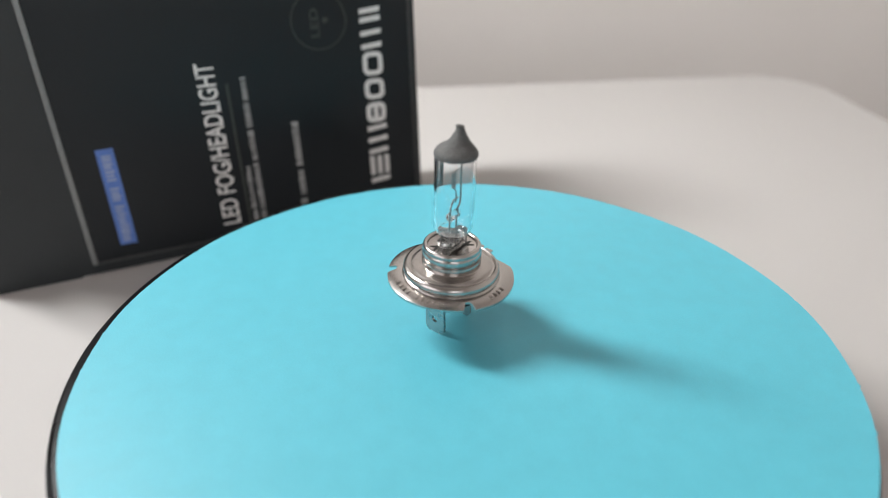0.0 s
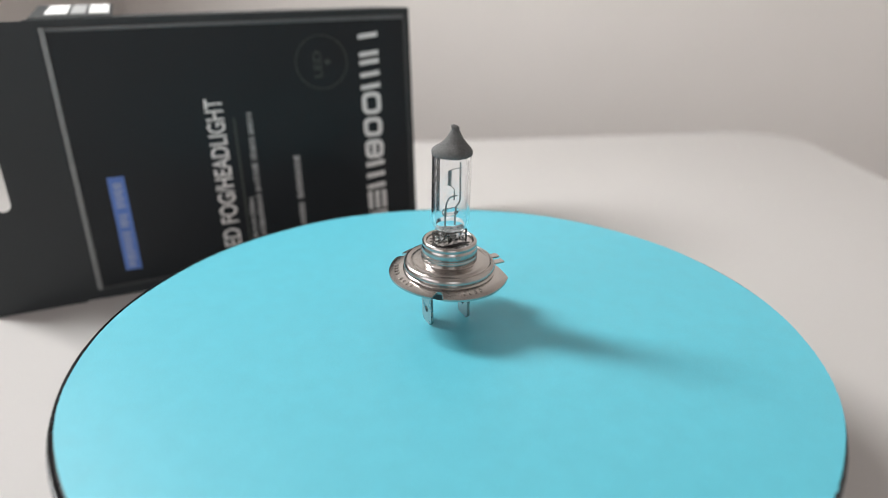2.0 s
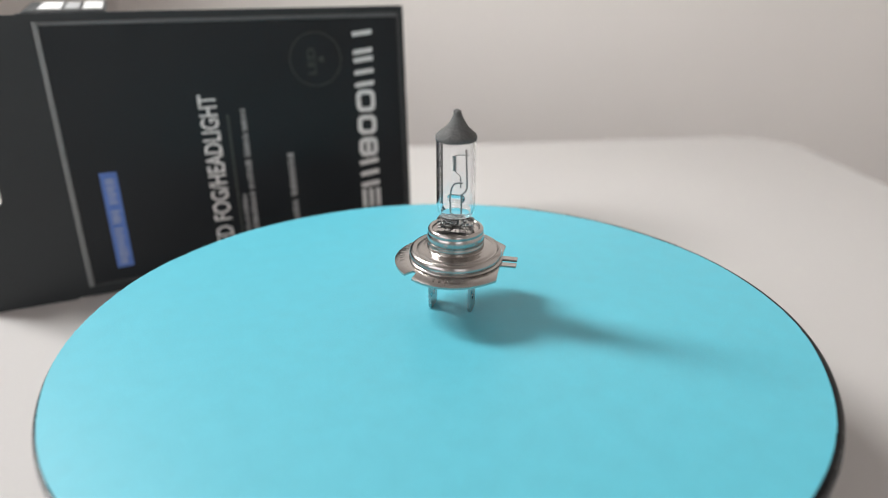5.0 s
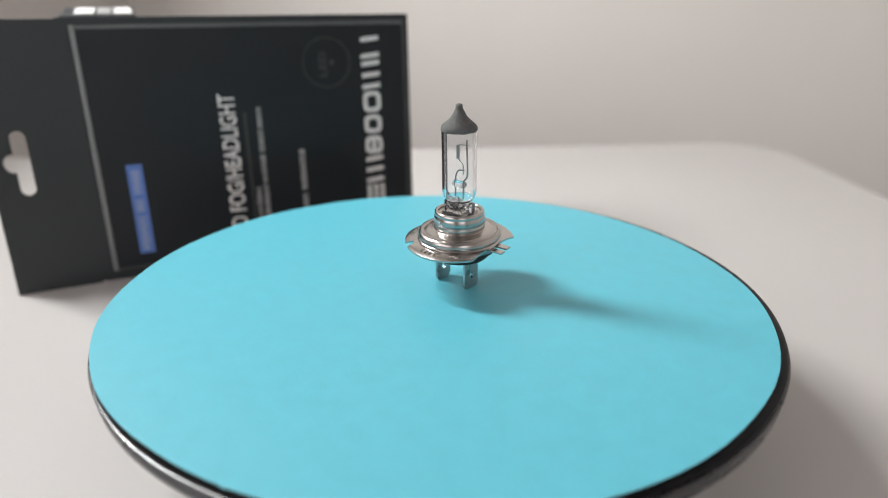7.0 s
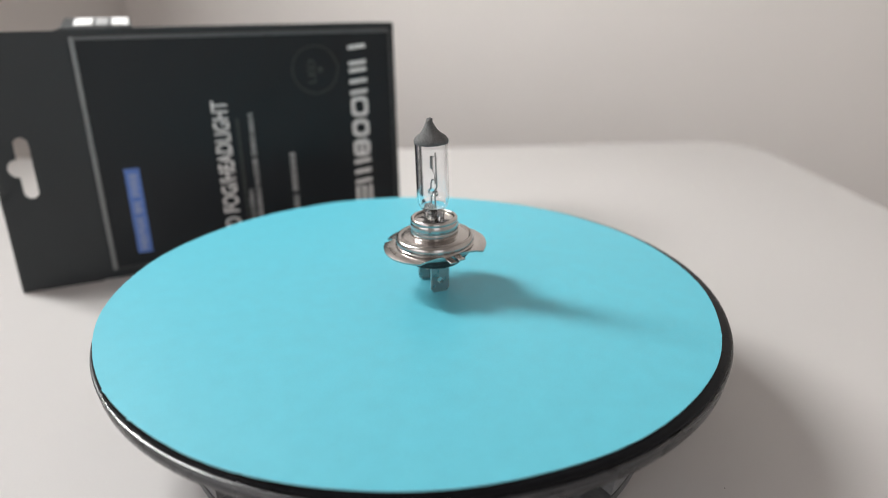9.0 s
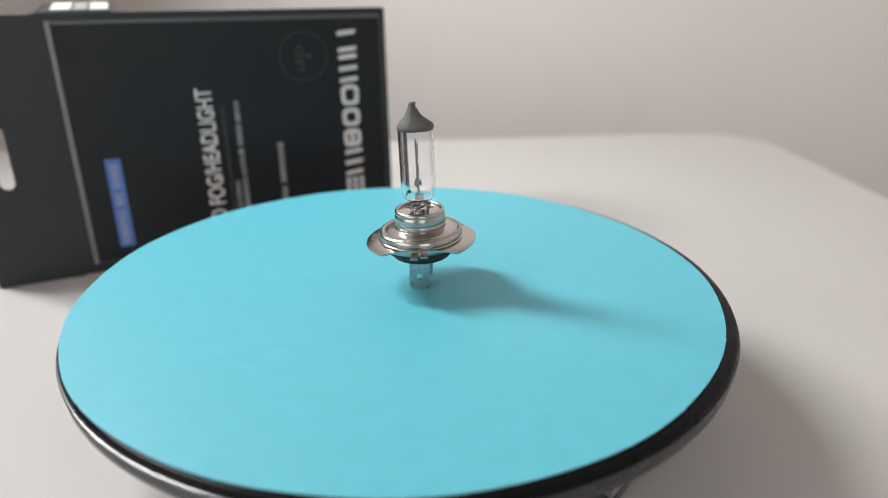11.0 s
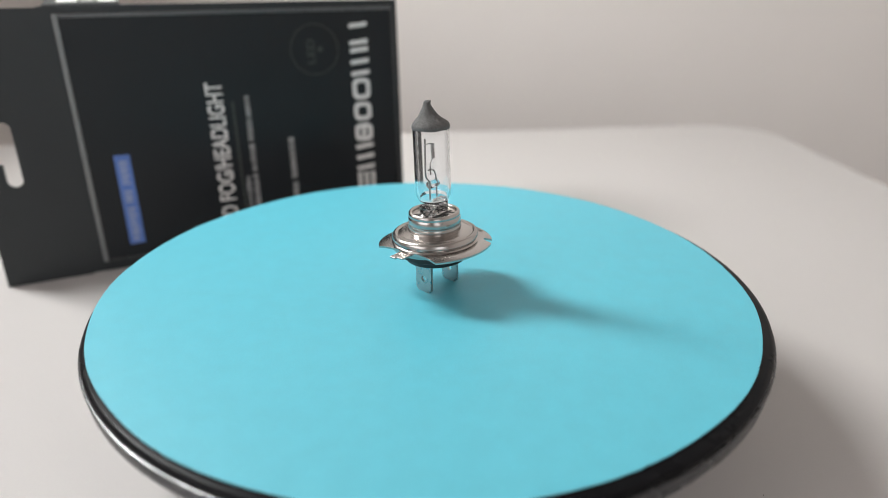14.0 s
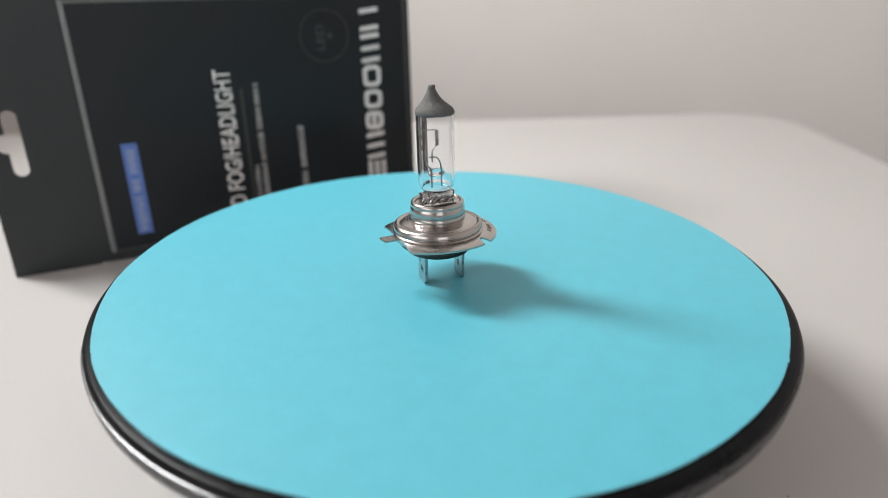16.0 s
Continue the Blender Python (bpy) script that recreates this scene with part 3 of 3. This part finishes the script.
    print_line(0.0698, 0.0720, ((-0.109, -0.1005), (-0.0992, -0.0775)), M_GREY_INK, 1)
    print_line(0.0734, 0.0760, ((-0.109, -0.1015), (-0.100, -0.0775), (-0.0762, -0.062), (-0.0608, -0.0500), (-0.0488, -0.0392)), M_GREY_INK, 2)
    print_line(0.0930, 0.0960, ((-0.109, -0.098), (-0.0966, -0.0835), (-0.0822, -0.0605)), M_GREY_INK, 3)
    # round badge
    bm = lathe([(0.0117, 0.0), (0.0119, 0.0003), (0.0122, 0.0003), (0.0124, 0.0)], 64)
    bmesh.ops.translate(bm, vec=(0.1107, -0.0188, 0), verts=bm.verts)
    part("badge_ring", bm, M_DIM_INK, face, "faint round badge")
    letters("LED", 0.1106, 0.1068, -0.0256, -0.0136, M_DIM_INK, face)
    bm = lathe([(0, 0.0003), (0.0012, 0.0003), (0.0013, 0.0)], 16)
    bmesh.ops.translate(bm, vec=(0.1135, -0.0188, 0), verts=bm.verts)
    part("badge_dot", bm, M_DIM_INK, face)
    # maker's mark: a row of plain strokes, stacked bars and rounded frames
    v, mark = -0.1062, (("strokes", 0.0122, 2), ("bars", 0.0112, 3), ("strokes", 0.0155, 3), ("frame", 0.0112, 1), ("frame", 0.0112, 0), ("frame", 0.0124, 0), ("strokes", 0.0155, 3), ("strokes", 0.0122, 2))
    total = sum(w for _, w, _ in mark)
    ua, ub, th = 0.1290, 0.1386, 0.0022
    for shape, wdt, count in mark:
        L = wdt * 0.1002 / total
        a, c = v + 0.0008, v + L - 0.0008
        bm = bmesh.new()
        if shape == "strokes":
            for k in range(count):
                at = a + (c - a - th) * k / (count - 1)
                block(ua, ub, at, at + th, 0, 0.0003, bm=bm)
            for q in bm.verts:
                q.co.y += (q.co.x - (ua + ub) / 2) * 0.10
        elif shape == "bars":
            for k in range(count):
                at = ua + (ub - ua - th) * k / (count - 1)
                block(at, at + th, a, c, 0, 0.0003, bm=bm)
        else:
            lines = [(r, p) for r, p in ((0.0030, 0.0), (0.0030 - th * 0.75, th))]
            loops = []
            for r, inset in lines:
                loop = []
                for cu, cv, a0 in ((ub - inset - r, c - inset - r, 0), (ua + inset + r, c - inset - r, 90), (ua + inset + r, a + inset + r, 180), (ub - inset - r, a + inset + r, 270)):
                    loop += [bm.verts.new((cu + r * math.cos(radians(a0 + 18 * k)), cv + r * math.sin(radians(a0 + 18 * k)), 0.0003)) for k in range(6)]
                loops.append(loop)
            for k in range(24):
                bm.faces.new((loops[0][k], loops[0][(k + 1) % 24], loops[1][(k + 1) % 24], loops[1][k]))
            if count:
                block((ua + ub - th) / 2, (ua + ub + th) / 2, a + th, c - th, 0, 0.0003, bm=bm)
        part("mark_block", bm, M_WHITE_INK, face, "light grey plain shape of the maker's mark")
        v += L
    # closing flap on the upper side, sprung open a little, with white print
    m = Matrix.Translation((0, 0.0040, -0.002)) @ Matrix.Rotation(radians(5.5), 4, "X")
    flap = part("flap", block(-0.004, 0.0262, -0.0002, 0.0004, -0.046, 0, m=m), M_CARD, b, "black flap, slightly lifted, with white print")
    for a, c, ink in ((0.001, 0.0092, M_WHITE_INK), (0.0105, 0.0160, M_GREY_INK), (0.0174, 0.0250, M_WHITE_INK)):
        part("flap_print", block(a, c, 0.0004, 0.0006, -0.044, -0.010, m=m), ink, flap)
    return b


make_box()


# ---- crumb on the table ----
def make_crumb():
    bm = bmesh.new()
    bmesh.ops.create_icosphere(bm, subdivisions=1, radius=0.00017)
    for v in bm.verts:
        v.co *= 1 + 0.4 * noise.noise(v.co * 9000)
    ob = part("crumb", bm, M_INSUL)
    ob.location = (0.0938, -0.0480, TABLE_Z + 0.00013)
    return tagged(ob, "tiny dark crumb lying on the white table", "crumb")


make_crumb()


# ---- what moves: plate, paper and bulb turn together about the axis ----
def motions():
    times = [k * 0.5 for k in range(33)]
    walk(PLATE, [(t, pose(0, 0, 0, 0, 0, SPIN * t)) for t in times])
    walk(PAPER, [(t, pose(0, 0, 0, 0, 0, SPIN * t)) for t in times])
    r, a0, tab0 = 0.00665, 113.0, 54.0
    walk(BULB, [(t, pose(r * math.cos(radians(a0 + SPIN * t)), r * math.sin(radians(a0 + SPIN * t)), 0.0, 0, 0, tab0 + SPIN * t)) for t in times])


motions()
